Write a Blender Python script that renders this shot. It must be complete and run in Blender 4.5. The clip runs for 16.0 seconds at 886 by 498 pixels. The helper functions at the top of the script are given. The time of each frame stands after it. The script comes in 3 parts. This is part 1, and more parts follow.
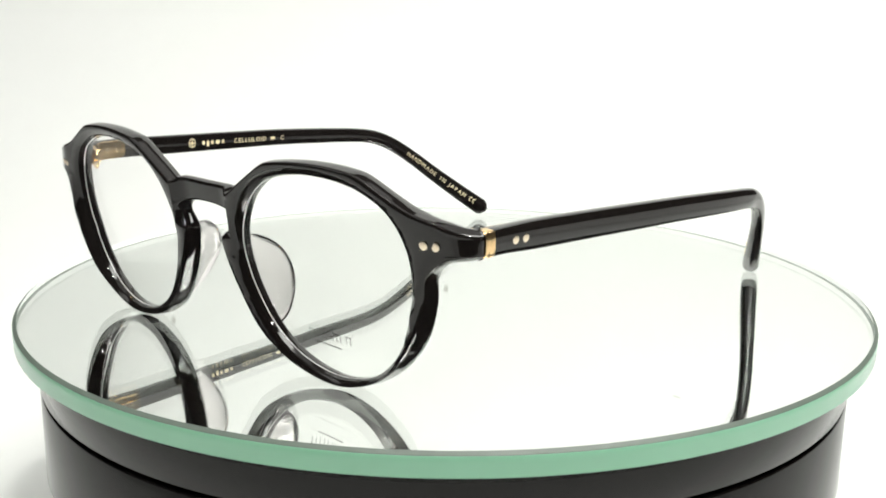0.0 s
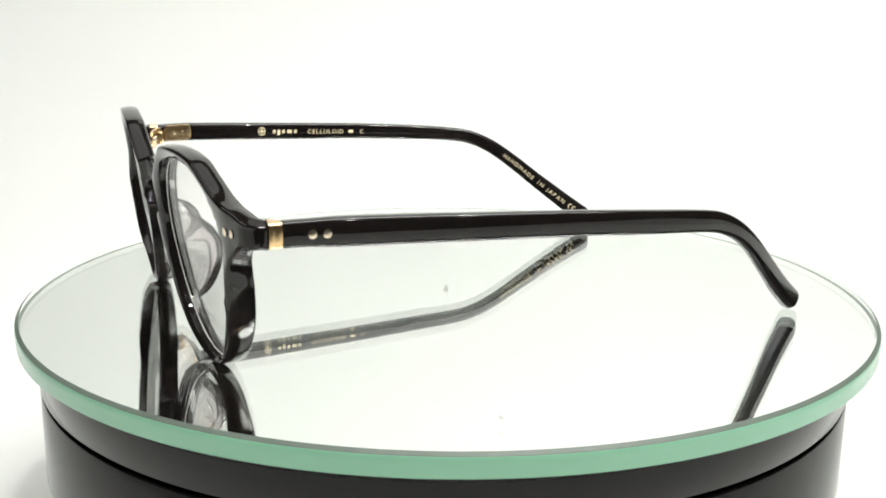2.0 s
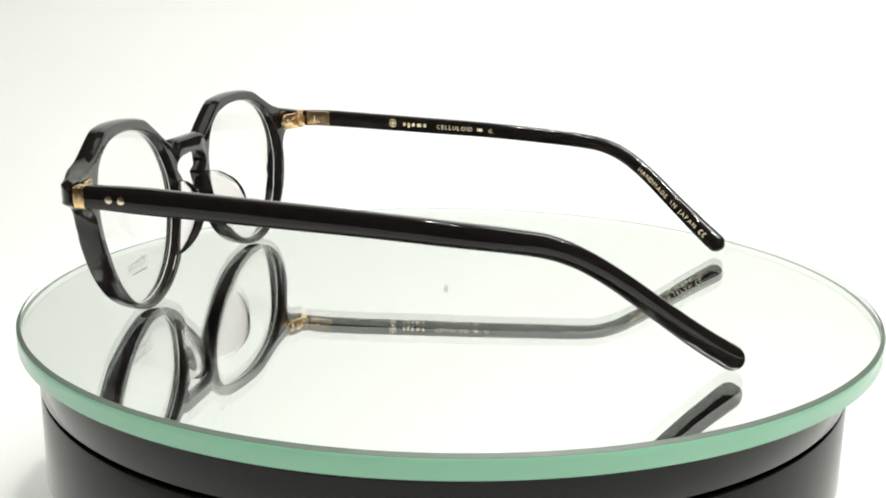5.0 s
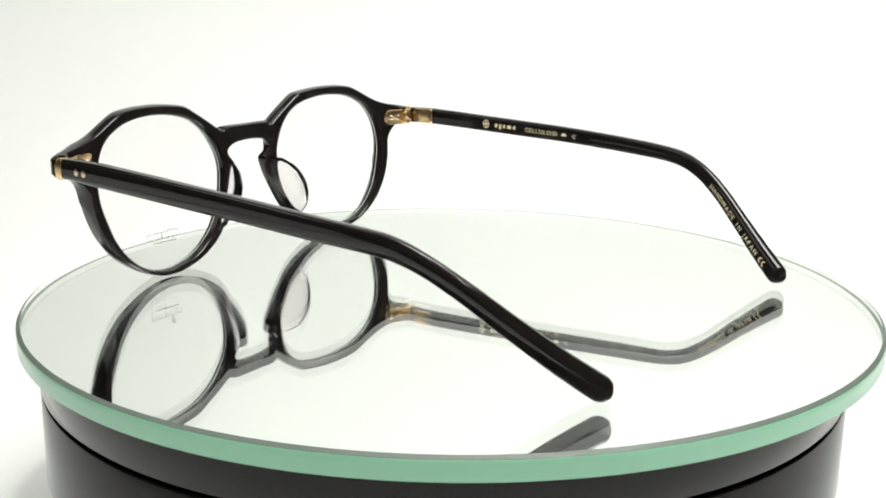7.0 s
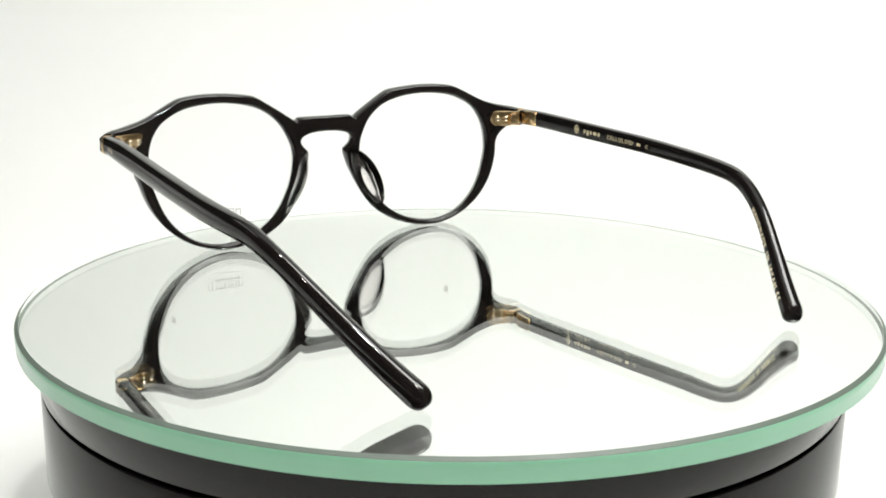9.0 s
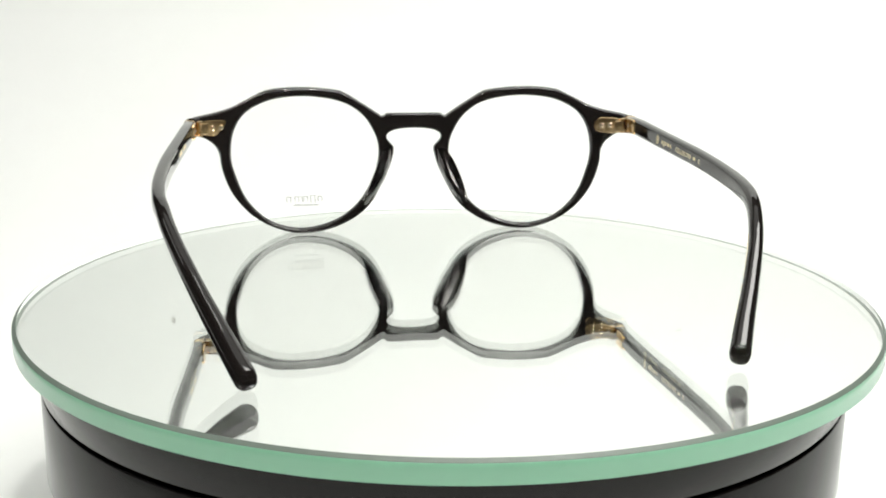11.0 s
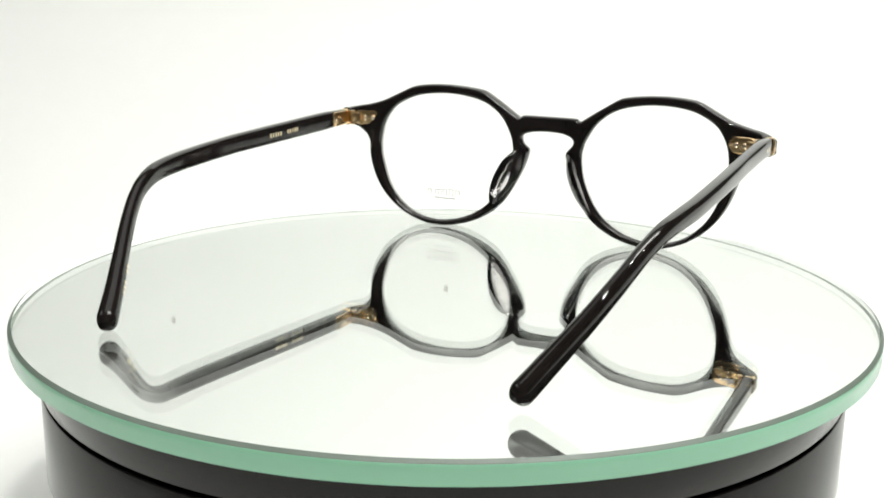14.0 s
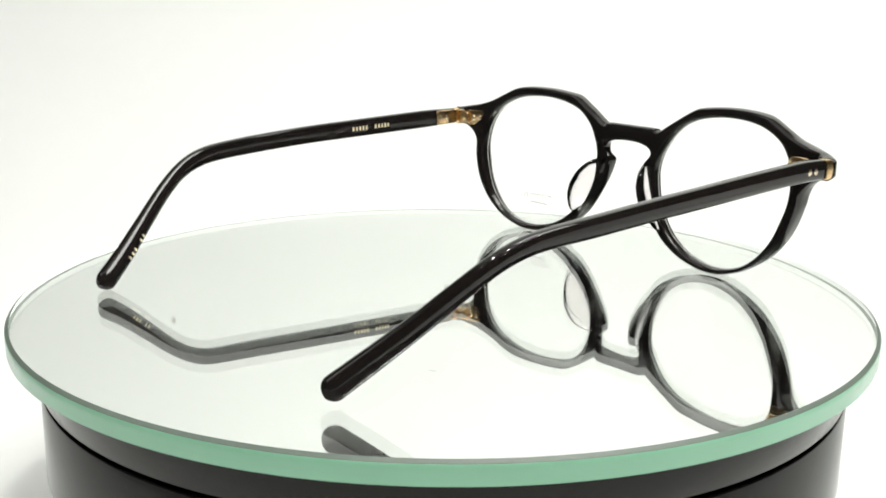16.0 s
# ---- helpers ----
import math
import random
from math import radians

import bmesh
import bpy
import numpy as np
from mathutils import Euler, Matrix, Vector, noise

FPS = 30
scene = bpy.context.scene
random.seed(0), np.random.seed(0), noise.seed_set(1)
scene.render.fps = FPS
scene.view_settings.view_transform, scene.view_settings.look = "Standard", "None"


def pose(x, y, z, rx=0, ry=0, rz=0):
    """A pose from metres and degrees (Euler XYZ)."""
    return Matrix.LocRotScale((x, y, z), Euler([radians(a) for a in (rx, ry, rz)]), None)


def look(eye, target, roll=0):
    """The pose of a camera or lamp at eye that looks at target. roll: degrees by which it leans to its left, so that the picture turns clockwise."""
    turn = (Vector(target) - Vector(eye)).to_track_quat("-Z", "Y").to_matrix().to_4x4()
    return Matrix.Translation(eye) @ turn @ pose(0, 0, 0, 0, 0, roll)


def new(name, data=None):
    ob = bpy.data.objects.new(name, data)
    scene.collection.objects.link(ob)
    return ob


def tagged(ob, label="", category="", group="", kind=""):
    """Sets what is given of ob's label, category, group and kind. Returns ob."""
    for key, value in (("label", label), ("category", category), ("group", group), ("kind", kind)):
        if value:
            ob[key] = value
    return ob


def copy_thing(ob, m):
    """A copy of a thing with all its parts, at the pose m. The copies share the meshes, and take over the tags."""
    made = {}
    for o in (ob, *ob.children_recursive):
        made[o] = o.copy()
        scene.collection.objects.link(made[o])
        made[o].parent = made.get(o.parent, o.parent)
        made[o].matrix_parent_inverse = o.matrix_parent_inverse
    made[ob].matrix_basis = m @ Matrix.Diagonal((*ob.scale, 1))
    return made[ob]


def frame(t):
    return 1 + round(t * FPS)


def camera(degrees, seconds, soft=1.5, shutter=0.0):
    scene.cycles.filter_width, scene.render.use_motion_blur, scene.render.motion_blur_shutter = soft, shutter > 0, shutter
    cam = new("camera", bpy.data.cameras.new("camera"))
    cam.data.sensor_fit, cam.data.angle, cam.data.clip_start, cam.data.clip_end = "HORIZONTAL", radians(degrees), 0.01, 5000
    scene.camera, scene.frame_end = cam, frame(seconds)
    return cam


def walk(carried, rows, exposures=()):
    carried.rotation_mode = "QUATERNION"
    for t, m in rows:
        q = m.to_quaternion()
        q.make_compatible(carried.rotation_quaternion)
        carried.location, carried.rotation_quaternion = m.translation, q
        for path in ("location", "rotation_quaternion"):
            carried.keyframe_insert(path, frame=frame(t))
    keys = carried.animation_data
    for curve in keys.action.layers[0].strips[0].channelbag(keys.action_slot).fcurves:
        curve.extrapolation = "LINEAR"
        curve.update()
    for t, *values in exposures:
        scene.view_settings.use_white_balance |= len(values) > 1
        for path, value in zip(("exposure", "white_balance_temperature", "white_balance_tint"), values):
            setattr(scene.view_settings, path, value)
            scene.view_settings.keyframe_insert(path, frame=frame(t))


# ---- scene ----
# One lens, one still camera in front of the open light box.
EYE = (0.0, -0.286, 0.0800)
YAW, PITCH, ROLL = radians(0.106), radians(13.79), 0.61
AIM = (EYE[0] - math.sin(YAW) * math.cos(PITCH), EYE[1] + math.cos(YAW) * math.cos(PITCH), EYE[2] - math.sin(PITCH))
cam = camera(44.0, 16.0, soft=1.85)
STAND = look(EYE, AIM, ROLL)
walk(cam, [(0.0, STAND), (16.0, STAND)])

SPIN = -11.623          # degrees a second, the turntable
SWEEP_W, SWEEP_BACK, SWEEP_H, TABLE = 0.52, 0.56, 0.80, -0.075
ROOM_H = 1.25

# ---- light: the dim room outside, and unseen soft lamps over the paper ----
world = bpy.data.worlds.new("room_light")
scene.world = world
world.use_nodes = True
world.node_tree.nodes["Background"].inputs[0].default_value = (0.62, 0.66, 0.70, 1)
world.node_tree.nodes["Background"].inputs[1].default_value = 0.05


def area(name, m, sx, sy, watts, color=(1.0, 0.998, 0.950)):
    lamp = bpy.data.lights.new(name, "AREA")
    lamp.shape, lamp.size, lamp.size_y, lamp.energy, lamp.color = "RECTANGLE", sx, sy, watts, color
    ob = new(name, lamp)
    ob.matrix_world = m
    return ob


# unseen soft boxes above: one over the paper sweep to the right, a wide one straight overhead
area("unseen_soft_lamp", look((0.34, -0.02, 0.92), (0.12, 0.56, 0.40)), 0.60, 0.40, 8.8)
area("unseen_soft_lamp", look((0.05, 0.14, 1.0), (0.05, 0.141, 0.0)), 1.0, 0.60, 1.8)
# unseen fill lamp at the left, added to brighten the paper beside the base
area("unseen_soft_lamp", look((-0.70, -0.05, 0.62), (-0.22, -0.04, -0.075)), 0.40, 0.30, 0.55)
scene.view_settings.exposure = 0.0


# ---- materials ----
def material(name, color, rough=0.5, metal=0.0, bump=0.0, scale=400.0, vary=0.0, **more):
    m = bpy.data.materials.new(name)
    m.use_nodes = True
    nt = m.node_tree
    b = nt.nodes["Principled BSDF"]
    b.inputs["Base Color"].default_value = (*color, 1)
    b.inputs["Roughness"].default_value = rough
    b.inputs["Metallic"].default_value = metal
    for k, v in more.items():
        b.inputs[k.replace("_", " ")].default_value = v
    if vary or bump:
        co = nt.nodes.new("ShaderNodeTexCoord")
        fine, wide = nt.nodes.new("ShaderNodeTexNoise"), nt.nodes.new("ShaderNodeTexNoise")
        fine.inputs["Scale"].default_value, wide.inputs["Scale"].default_value = scale, scale / 12
        fine.inputs["Detail"].default_value = 4
        nt.links.new(co.outputs["Object"], fine.inputs["Vector"])
        nt.links.new(co.outputs["Object"], wide.inputs["Vector"])
        if vary:
            both = nt.nodes.new("ShaderNodeMath")
            both.operation = "ADD"
            nt.links.new(fine.outputs["Fac"], both.inputs[0])
            nt.links.new(wide.outputs["Fac"], both.inputs[1])
            ramp = nt.nodes.new("ShaderNodeMapRange")
            ramp.inputs["From Min"].default_value, ramp.inputs["From Max"].default_value = 0.6, 1.4
            ramp.inputs["To Min"].default_value, ramp.inputs["To Max"].default_value = 1 - vary, 1 + vary
            nt.links.new(both.outputs[0], ramp.inputs["Value"])
            mul = nt.nodes.new("ShaderNodeVectorMath")
            mul.operation = "SCALE"
            mul.inputs[0].default_value = color
            nt.links.new(ramp.outputs[0], mul.inputs["Scale"])
            nt.links.new(mul.outputs[0], b.inputs["Base Color"])
            rr = nt.nodes.new("ShaderNodeMapRange")
            rr.inputs["From Min"].default_value, rr.inputs["From Max"].default_value = 0.6, 1.4
            rr.inputs["To Min"].default_value, rr.inputs["To Max"].default_value = rough * 0.8, min(1, rough * 1.25)
            nt.links.new(both.outputs[0], rr.inputs["Value"])
            nt.links.new(rr.outputs[0], b.inputs["Roughness"])
        if bump:
            bn = nt.nodes.new("ShaderNodeBump")
            bn.inputs["Strength"].default_value, bn.inputs["Distance"].default_value = bump, 0.0002
            nt.links.new(fine.outputs["Fac"], bn.inputs["Height"])
            nt.links.new(bn.outputs[0], b.inputs["Normal"])
    return m


PAPER = material("white_paper", (0.855, 0.868, 0.855), 0.9, bump=0.05, scale=900, vary=0.01)
SPECK = material("grey_dirt", (0.42, 0.42, 0.39), 0.9, bump=0.1, scale=900, vary=0.2)
BOXWHITE = material("white_panel", (0.80, 0.80, 0.79), 0.85, vary=0.015, scale=60)
ROOM = material("dim_room_wall", (0.10, 0.097, 0.093), 0.9, vary=0.2, scale=8)
ACETATE = material("black_acetate", (0.011, 0.009, 0.0085), 0.022, bump=0.07, scale=330, vary=0.25)
GOLD = material("gold_metal", (0.93, 0.66, 0.35), 0.22, 1.0, bump=0.01, scale=2500, vary=0.08)
PALEGOLD = material("pale_gold_metal", (0.92, 0.80, 0.62), 0.14, 1.0, bump=0.02, scale=2500, vary=0.08)
FOIL = material("gold_foil_print", (0.95, 0.83, 0.55), 0.45, 0.45, bump=0.1, scale=6000, vary=0.15)
BODY = material("black_plastic", (0.006, 0.0052, 0.005), 0.11, Specular_IOR_Level=0.27, bump=0.008, scale=1500, vary=0.2)
GROOVE_AND_GAP = material("dark_groove_and_gap", (0.006, 0.006, 0.006), 0.6, vary=0.1, scale=300)
ARRIS = material("grey_green_bevelled_edge", (0.150, 0.188, 0.160), 0.42, bump=0.05, scale=1500, vary=0.08)


def led_material():
    m = bpy.data.materials.new("glowing_led")
    m.use_nodes = True
    nt = m.node_tree
    nt.nodes.clear()
    e, out = nt.nodes.new("ShaderNodeEmission"), nt.nodes.new("ShaderNodeOutputMaterial")
    e.inputs[0].default_value, e.inputs[1].default_value = (1.0, 0.992, 0.925, 1), 830
    nt.links.new(e.outputs[0], out.inputs[0])
    return m


LED = led_material()


def clear_material(name, tint, base, gain):
    """Thin clear plastic: lets all light straight through and mirrors a little, more at a slant."""
    m = bpy.data.materials.new(name)
    m.use_nodes = True
    nt = m.node_tree
    nt.nodes.clear()
    clear, gloss, mix = nt.nodes.new("ShaderNodeBsdfTransparent"), nt.nodes.new("ShaderNodeBsdfGlossy"), nt.nodes.new("ShaderNodeMixShader")
    out, amp, face, sharp = (nt.nodes.new("ShaderNode" + k) for k in ("OutputMaterial", "Math", "LayerWeight", "Math"))
    clear.inputs[0].default_value = (*tint, 1)
    gloss.inputs["Roughness"].default_value = 0.02
    face.inputs["Blend"].default_value = 0.5
    sharp.operation, sharp.inputs[1].default_value = "POWER", 4.5
    amp.operation, amp.inputs[1].default_value, amp.inputs[2].default_value = "MULTIPLY_ADD", gain, base
    nt.links.new(face.outputs["Facing"], sharp.inputs[0])
    nt.links.new(sharp.outputs[0], amp.inputs[0])
    nt.links.new(amp.outputs[0], mix.inputs[0])
    nt.links.new(clear.outputs[0], mix.inputs[1])
    nt.links.new(gloss.outputs[0], mix.inputs[2])
    nt.links.new(mix.outputs[0], out.inputs[0])
    return m


PRINT = clear_material("pale_grey_lens_print", (0.70, 0.70, 0.70), 0.0, 0.05)
LENS = clear_material("clear_lens", (0.994, 0.994, 0.992), 0.012, 0.6)


def glass_material(name, tint, rough, ior):
    m = bpy.data.materials.new(name)
    m.use_nodes = True
    nt = m.node_tree
    nt.nodes.clear()
    g, out = nt.nodes.new("ShaderNodeBsdfGlass"), nt.nodes.new("ShaderNodeOutputMaterial")
    g.inputs["Color"].default_value, g.inputs["Roughness"].default_value, g.inputs["IOR"].default_value = (*tint, 1), rough, ior
    nt.links.new(g.outputs[0], out.inputs[0])
    return m


PLATE = glass_material("clear_plate_glass", (0.988, 1.0, 0.991), 0.0, 1.5)
PAD = glass_material("clear_pad_acrylic", (0.955, 0.935, 0.94), 0.0, 1.46)
SMEAR = clear_material("faint_grey_smear", (0.94, 0.94, 0.93), 0.0, 0.02)


def mirror_material():
    m = bpy.data.materials.new("silver_mirror_coat")
    m.use_nodes = True
    nt = m.node_tree
    nt.nodes.clear()
    g, out = nt.nodes.new("ShaderNodeBsdfGlossy"), nt.nodes.new("ShaderNodeOutputMaterial")
    g.inputs["Color"].default_value, g.inputs["Roughness"].default_value = (0.99, 0.995, 0.988, 1), 0.0
    nt.links.new(g.outputs[0], out.inputs[0])
    return m


MIRROR = mirror_material()


def edge_material():
    """Ground edge of thick glass: green, lit from outside and from within."""
    m = bpy.data.materials.new("green_ground_glass_edge")
    m.use_nodes = True
    nt = m.node_tree
    b, out = nt.nodes["Principled BSDF"], nt.nodes["Material Output"]
    b.inputs["Base Color"].default_value, b.inputs["Roughness"].default_value = (0.335, 0.71, 0.485, 1), 0.26
    b.inputs["Coat Weight"].default_value, b.inputs["Coat Roughness"].default_value, b.inputs["Coat IOR"].default_value = 0.7, 0.08, 1.55
    tr, mix, noi, bump = (nt.nodes.new("ShaderNode" + k) for k in ("BsdfTranslucent", "MixShader", "TexNoise", "Bump"))
    tr.inputs[0].default_value = (0.90, 0.94, 0.92, 1)
    mix.inputs[0].default_value = 0.12
    noi.inputs["Scale"].default_value, bump.inputs["Strength"].default_value, bump.inputs["Distance"].default_value = 900, 0.08, 0.0002
    nt.links.new(noi.outputs["Fac"], bump.inputs["Height"])
    nt.links.new(bump.outputs[0], b.inputs["Normal"])
    nt.links.new(b.outputs[0], mix.inputs[1])
    nt.links.new(tr.outputs[0], mix.inputs[2])
    nt.links.new(mix.outputs[0], out.inputs[0])
    return m


RIM = edge_material()
# frosted glass inside the disc edge; on the lenses its white paints a glint
FROST_AND_GLINT = material("frosted_edge_and_lens_glint", (0.93, 0.95, 0.94), 0.5, vary=0.02, scale=300)


# ---- mesh helpers (plans of small things are in millimetres) ----
MM = 0.001


def part(name, bm, mat, parent=None, label="", smooth=True, mats=None):
    me = bpy.data.meshes.new(name)
    bmesh.ops.recalc_face_normals(bm, faces=bm.faces[:])
    bm.to_mesh(me)
    bm.free()
    for m in (mats or [mat]):
        me.materials.append(m)
    if smooth:
        me.polygons.foreach_set("use_smooth", [True] * len(me.polygons))
        me.set_sharp_from_angle(angle=radians(38))
    ob = new(name, me)
    if parent:
        ob.parent = parent
    if label:
        ob["label"] = label
    return ob


def lathe(bm, profile, seg=128, center=(0, 0), closed=False, mats=None):
    """Turn (radius, height) pairs about an upright axis."""
    rings = []
    for r, z in profile:
        if r < 1e-9:
            rings.append([bm.verts.new((center[0], center[1], z))])
        else:
            rings.append([bm.verts.new((center[0] + r * math.cos(2 * math.pi * k / seg), center[1] + r * math.sin(2 * math.pi * k / seg), z)) for k in range(seg)])
    for i, (a, b) in enumerate(zip(rings, rings[1:])):
        for k in range(seg):
            j = (k + 1) % seg
            if len(a) == 1:
                f = bm.faces.new((a[0], b[k], b[j]))
            elif len(b) == 1:
                f = bm.faces.new((a[k], a[j], b[0]))
            else:
                f = bm.faces.new((a[k], a[j], b[j], b[k]))
            if mats:
                f.material_index = mats[i]


def loft(bm, rings, cap=True):
    """Skin a row of closed rings of points."""
    vs = [[bm.verts.new(p) for p in ring] for ring in rings]
    n = len(vs[0])
    for a, b in zip(vs, vs[1:]):
        for k in range(n):
            bm.faces.new((a[k], a[(k + 1) % n], b[(k + 1) % n], b[k]))
    if cap:
        bm.faces.new(vs[0][::-1])
        bm.faces.new(vs[-1])


def rounded(w, h, r, n=4):
    """A rounded rectangle, w by h, as (u, v) pairs."""
    pts = []
    for cx, cy, a0 in ((w / 2 - r, h / 2 - r, 0), (-w / 2 + r, h / 2 - r, 90), (-w / 2 + r, -h / 2 + r, 180), (w / 2 - r, -h / 2 + r, 270)):
        for k in range(n + 1):
            a = radians(a0 + 90 * k / n)
            pts.append((cx + r * math.cos(a), cy + r * math.sin(a)))
    return pts


def oval(w, h, n, count=36):
    """A squarish oval, w by h; the larger n, the squarer."""
    out = []
    for k in range(count):
        c, d = math.cos(2 * math.pi * k / count), math.sin(2 * math.pi * k / count)
        out.append((w / 2 * math.copysign(abs(c) ** (2 / n), c), h / 2 * math.copysign(abs(d) ** (2 / n), d)))
    return out


def spline(pts, n):
    """Smooth closed or open chain through points (Catmull-Rom), n steps a span."""
    pts = [Vector(p) for p in pts]
    out = []
    for i in range(len(pts) - 1):
        p0, p1, p2 = pts[max(i - 1, 0)], pts[i], pts[i + 1]
        p3 = pts[min(i + 2, len(pts) - 1)]
        for k in range(n):
            t = k / n
            out.append(0.5 * ((2 * p1) + (p2 - p0) * t + (2 * p0 - 5 * p1 + 4 * p2 - p3) * t * t + (3 * p1 - p0 - 3 * p2 + p3) * t ** 3))
    out.append(pts[-1])
    return out


def domed(bm, m, r, h, seg=16):
    """A low round head on the pose m, its axis along z."""
    rings = []
    for k in range(5):
        a = math.pi / 2 * k / 5
        rings.append([m @ Vector((r * math.cos(a) * math.cos(2 * math.pi * j / seg), r * math.cos(a) * math.sin(2 * math.pi * j / seg), h * math.sin(a))) for j in range(seg)])
    loft(bm, rings)


def plate(bm, m, pts, thick, bevel):
    """A flat plate of the outline pts on the pose m, rising thick along z, its top edge eased."""
    cx, cy = sum(p[0] for p in pts) / len(pts), sum(p[1] for p in pts) / len(pts)
    span = max(max(abs(p[0] - cx), abs(p[1] - cy)) for p in pts)
    small = min(max(p[0] for p in pts) - cx, max(p[1] for p in pts) - cy)

    def ring(inset, z):
        out = []
        for x, y in pts:
            dx, dy = x - cx, y - cy
            out.append(m @ Vector((cx + dx - math.copysign(min(inset, abs(dx)), dx), cy + dy - math.copysign(min(inset, abs(dy)), dy), z)))
        return out
    loft(bm, [ring(0, 0), ring(0, thick - bevel), ring(bevel * 0.3, thick - bevel * 0.3), ring(bevel, thick)])


def glyph(ch, size):
    """One letter of the built-in font as a flat mesh, centred."""
    cu = bpy.data.curves.new("glyph", "FONT")
    cu.body, cu.size, cu.extrude, cu.resolution_u, cu.offset = ch, size, 0.00003, 2, 0.004 * size
    tmp = bpy.data.objects.new("glyph", cu)
    scene.collection.objects.link(tmp)
    bpy.context.view_layer.update()
    me = bpy.data.meshes.new_from_object(tmp.evaluated_get(bpy.context.evaluated_depsgraph_get()))
    bpy.data.objects.remove(tmp)
    xs = [v.co.x for v in me.vertices]
    for v in me.vertices:
        v.co.x -= (min(xs) + max(xs)) / 2
        v.co.y -= size * 0.36
    return me, max(xs) - min(xs)


def lettering(text, size, name, mat, parent, s, y0, y1, label=""):
    """A word on the inside of a temple between the depths y0 and y1, letter by letter along its curve."""
    made = [glyph(ch, size) for ch in text]
    total = sum(w for _, w in made)
    a, b = on_temple(s, y0, 0, True).translation, on_temple(s, y1, 0, True).translation
    length = (b - a).length
    gap = (length - total) / max(1, len(made) - 1)
    squeeze = 1.0
    if gap < 0.08 * size:
        squeeze = length / (total + 0.1 * size * (len(made) - 1))
        gap = 0.1 * size * squeeze
    bm, at = bmesh.new(), 0.0
    for me, w in made:
        k = (at + w * squeeze / 2) / length
        m = on_temple(s, y0 + (y1 - y0) * k, 0.0, True, 0.02)
        for v in me.vertices:
            v.co = m @ Vector((v.co.x * squeeze, v.co.y, v.co.z))
        bm.from_mesh(me)
        at += w * squeeze + gap
    return part(name, bm, mat, parent, label, smooth=False)


# ---- the white paper sweep, its table, and the unseen dim room around ----
def sweep():
    bm = bmesh.new()
    r, prof = 0.20, [(-0.42, TABLE), (-0.2, TABLE), (0.0, TABLE)]
    for k in range(13):
        a = radians(90 * k / 12)
        prof.append((SWEEP_BACK - r + r * math.sin(a), TABLE + r - r * math.cos(a)))
    prof += [(SWEEP_BACK, 0.4), (SWEEP_BACK, SWEEP_H)]
    rows = [[bm.verts.new((x, y, z)) for x in np.linspace(-SWEEP_W, SWEEP_W, 9)] for y, z in prof]
    for a, b in zip(rows, rows[1:]):
        for k in range(8):
            bm.faces.new((a[k], a[k + 1], b[k + 1], b[k]))
    ob = tagged(part("backdrop", bm, PAPER), "plain white paper sweep under and behind the turntable", "backdrop", kind="structure")
    thick = ob.modifiers.new("thickness", "SOLIDIFY")
    thick.thickness, thick.offset = 0.0012, -1
    # small specks of dirt high on the paper, which the mirror shows
    n = 18
    for x, z, r in ((-0.2183, 0.1862, 0.0018), (0.0012, 0.1578, 0.0019), (0.1488, 0.1166, 0.0007)):
        bm = bmesh.new()
        ring = [bm.verts.new((x + r * (1 + 0.22 * math.sin(2.3 * k)) * math.cos(2 * math.pi * k / n), SWEEP_BACK - 0.0016, z + 1.15 * r * (1 + 0.18 * math.cos(1.7 * k)) * math.sin(2 * math.pi * k / n))) for k in range(n)]
        top = bm.verts.new((x, SWEEP_BACK - 0.0020, z))
        for k in range(n):
            bm.faces.new((ring[k], ring[(k + 1) % n], top))
        part("speck", bm, SPECK, ob, "small grey speck of dirt")
    return ob


def slab(name, lo, hi, mat, label, category):
    bm = bmesh.new()
    c = bmesh.ops.create_cube(bm, size=1.0)["verts"]
    for v in c:
        v.co = Vector([(l + h) / 2 + (h - l) * k for l, h, k in zip(lo, hi, v.co)])
    bmesh.ops.bevel(bm, geom=bm.edges[:], offset=0.002, segments=2, affect="EDGES")
    return tagged(part(name, bm, mat), label, category, kind="structure")


sweep()
slab("wall_west", (-1.62, -1.6, -0.8), (-1.60, 1.2, ROOM_H), ROOM, "dim grey side wall of the room", "wall")
slab("wall_east", (1.60, -1.6, -0.8), (1.62, 1.2, ROOM_H), ROOM, "dim grey side wall of the room", "wall")
slab("wall_north", (-1.62, 1.2, -0.8), (1.62, 1.22, ROOM_H), ROOM, "dim grey wall behind the paper sweep", "wall")
slab("wall_south", (-1.62, -1.62, -0.8), (1.62, -1.60, ROOM_H), ROOM, "dim grey wall of the room", "wall")
slab("ceiling", (-1.62, -1.62, ROOM_H + 0.002), (1.62, 1.22, ROOM_H + 0.03), ROOM, "dim grey ceiling with small lamps", "ceiling")
slab("floor", (-1.62, -1.62, -0.83), (1.62, 1.22, -0.802), ROOM, "dim grey floor of the room", "floor")
slab("table", (-0.85, -0.45, TABLE - 0.035), (0.85, 0.62, TABLE - 0.004), BOXWHITE, "white table top under the paper", "table")


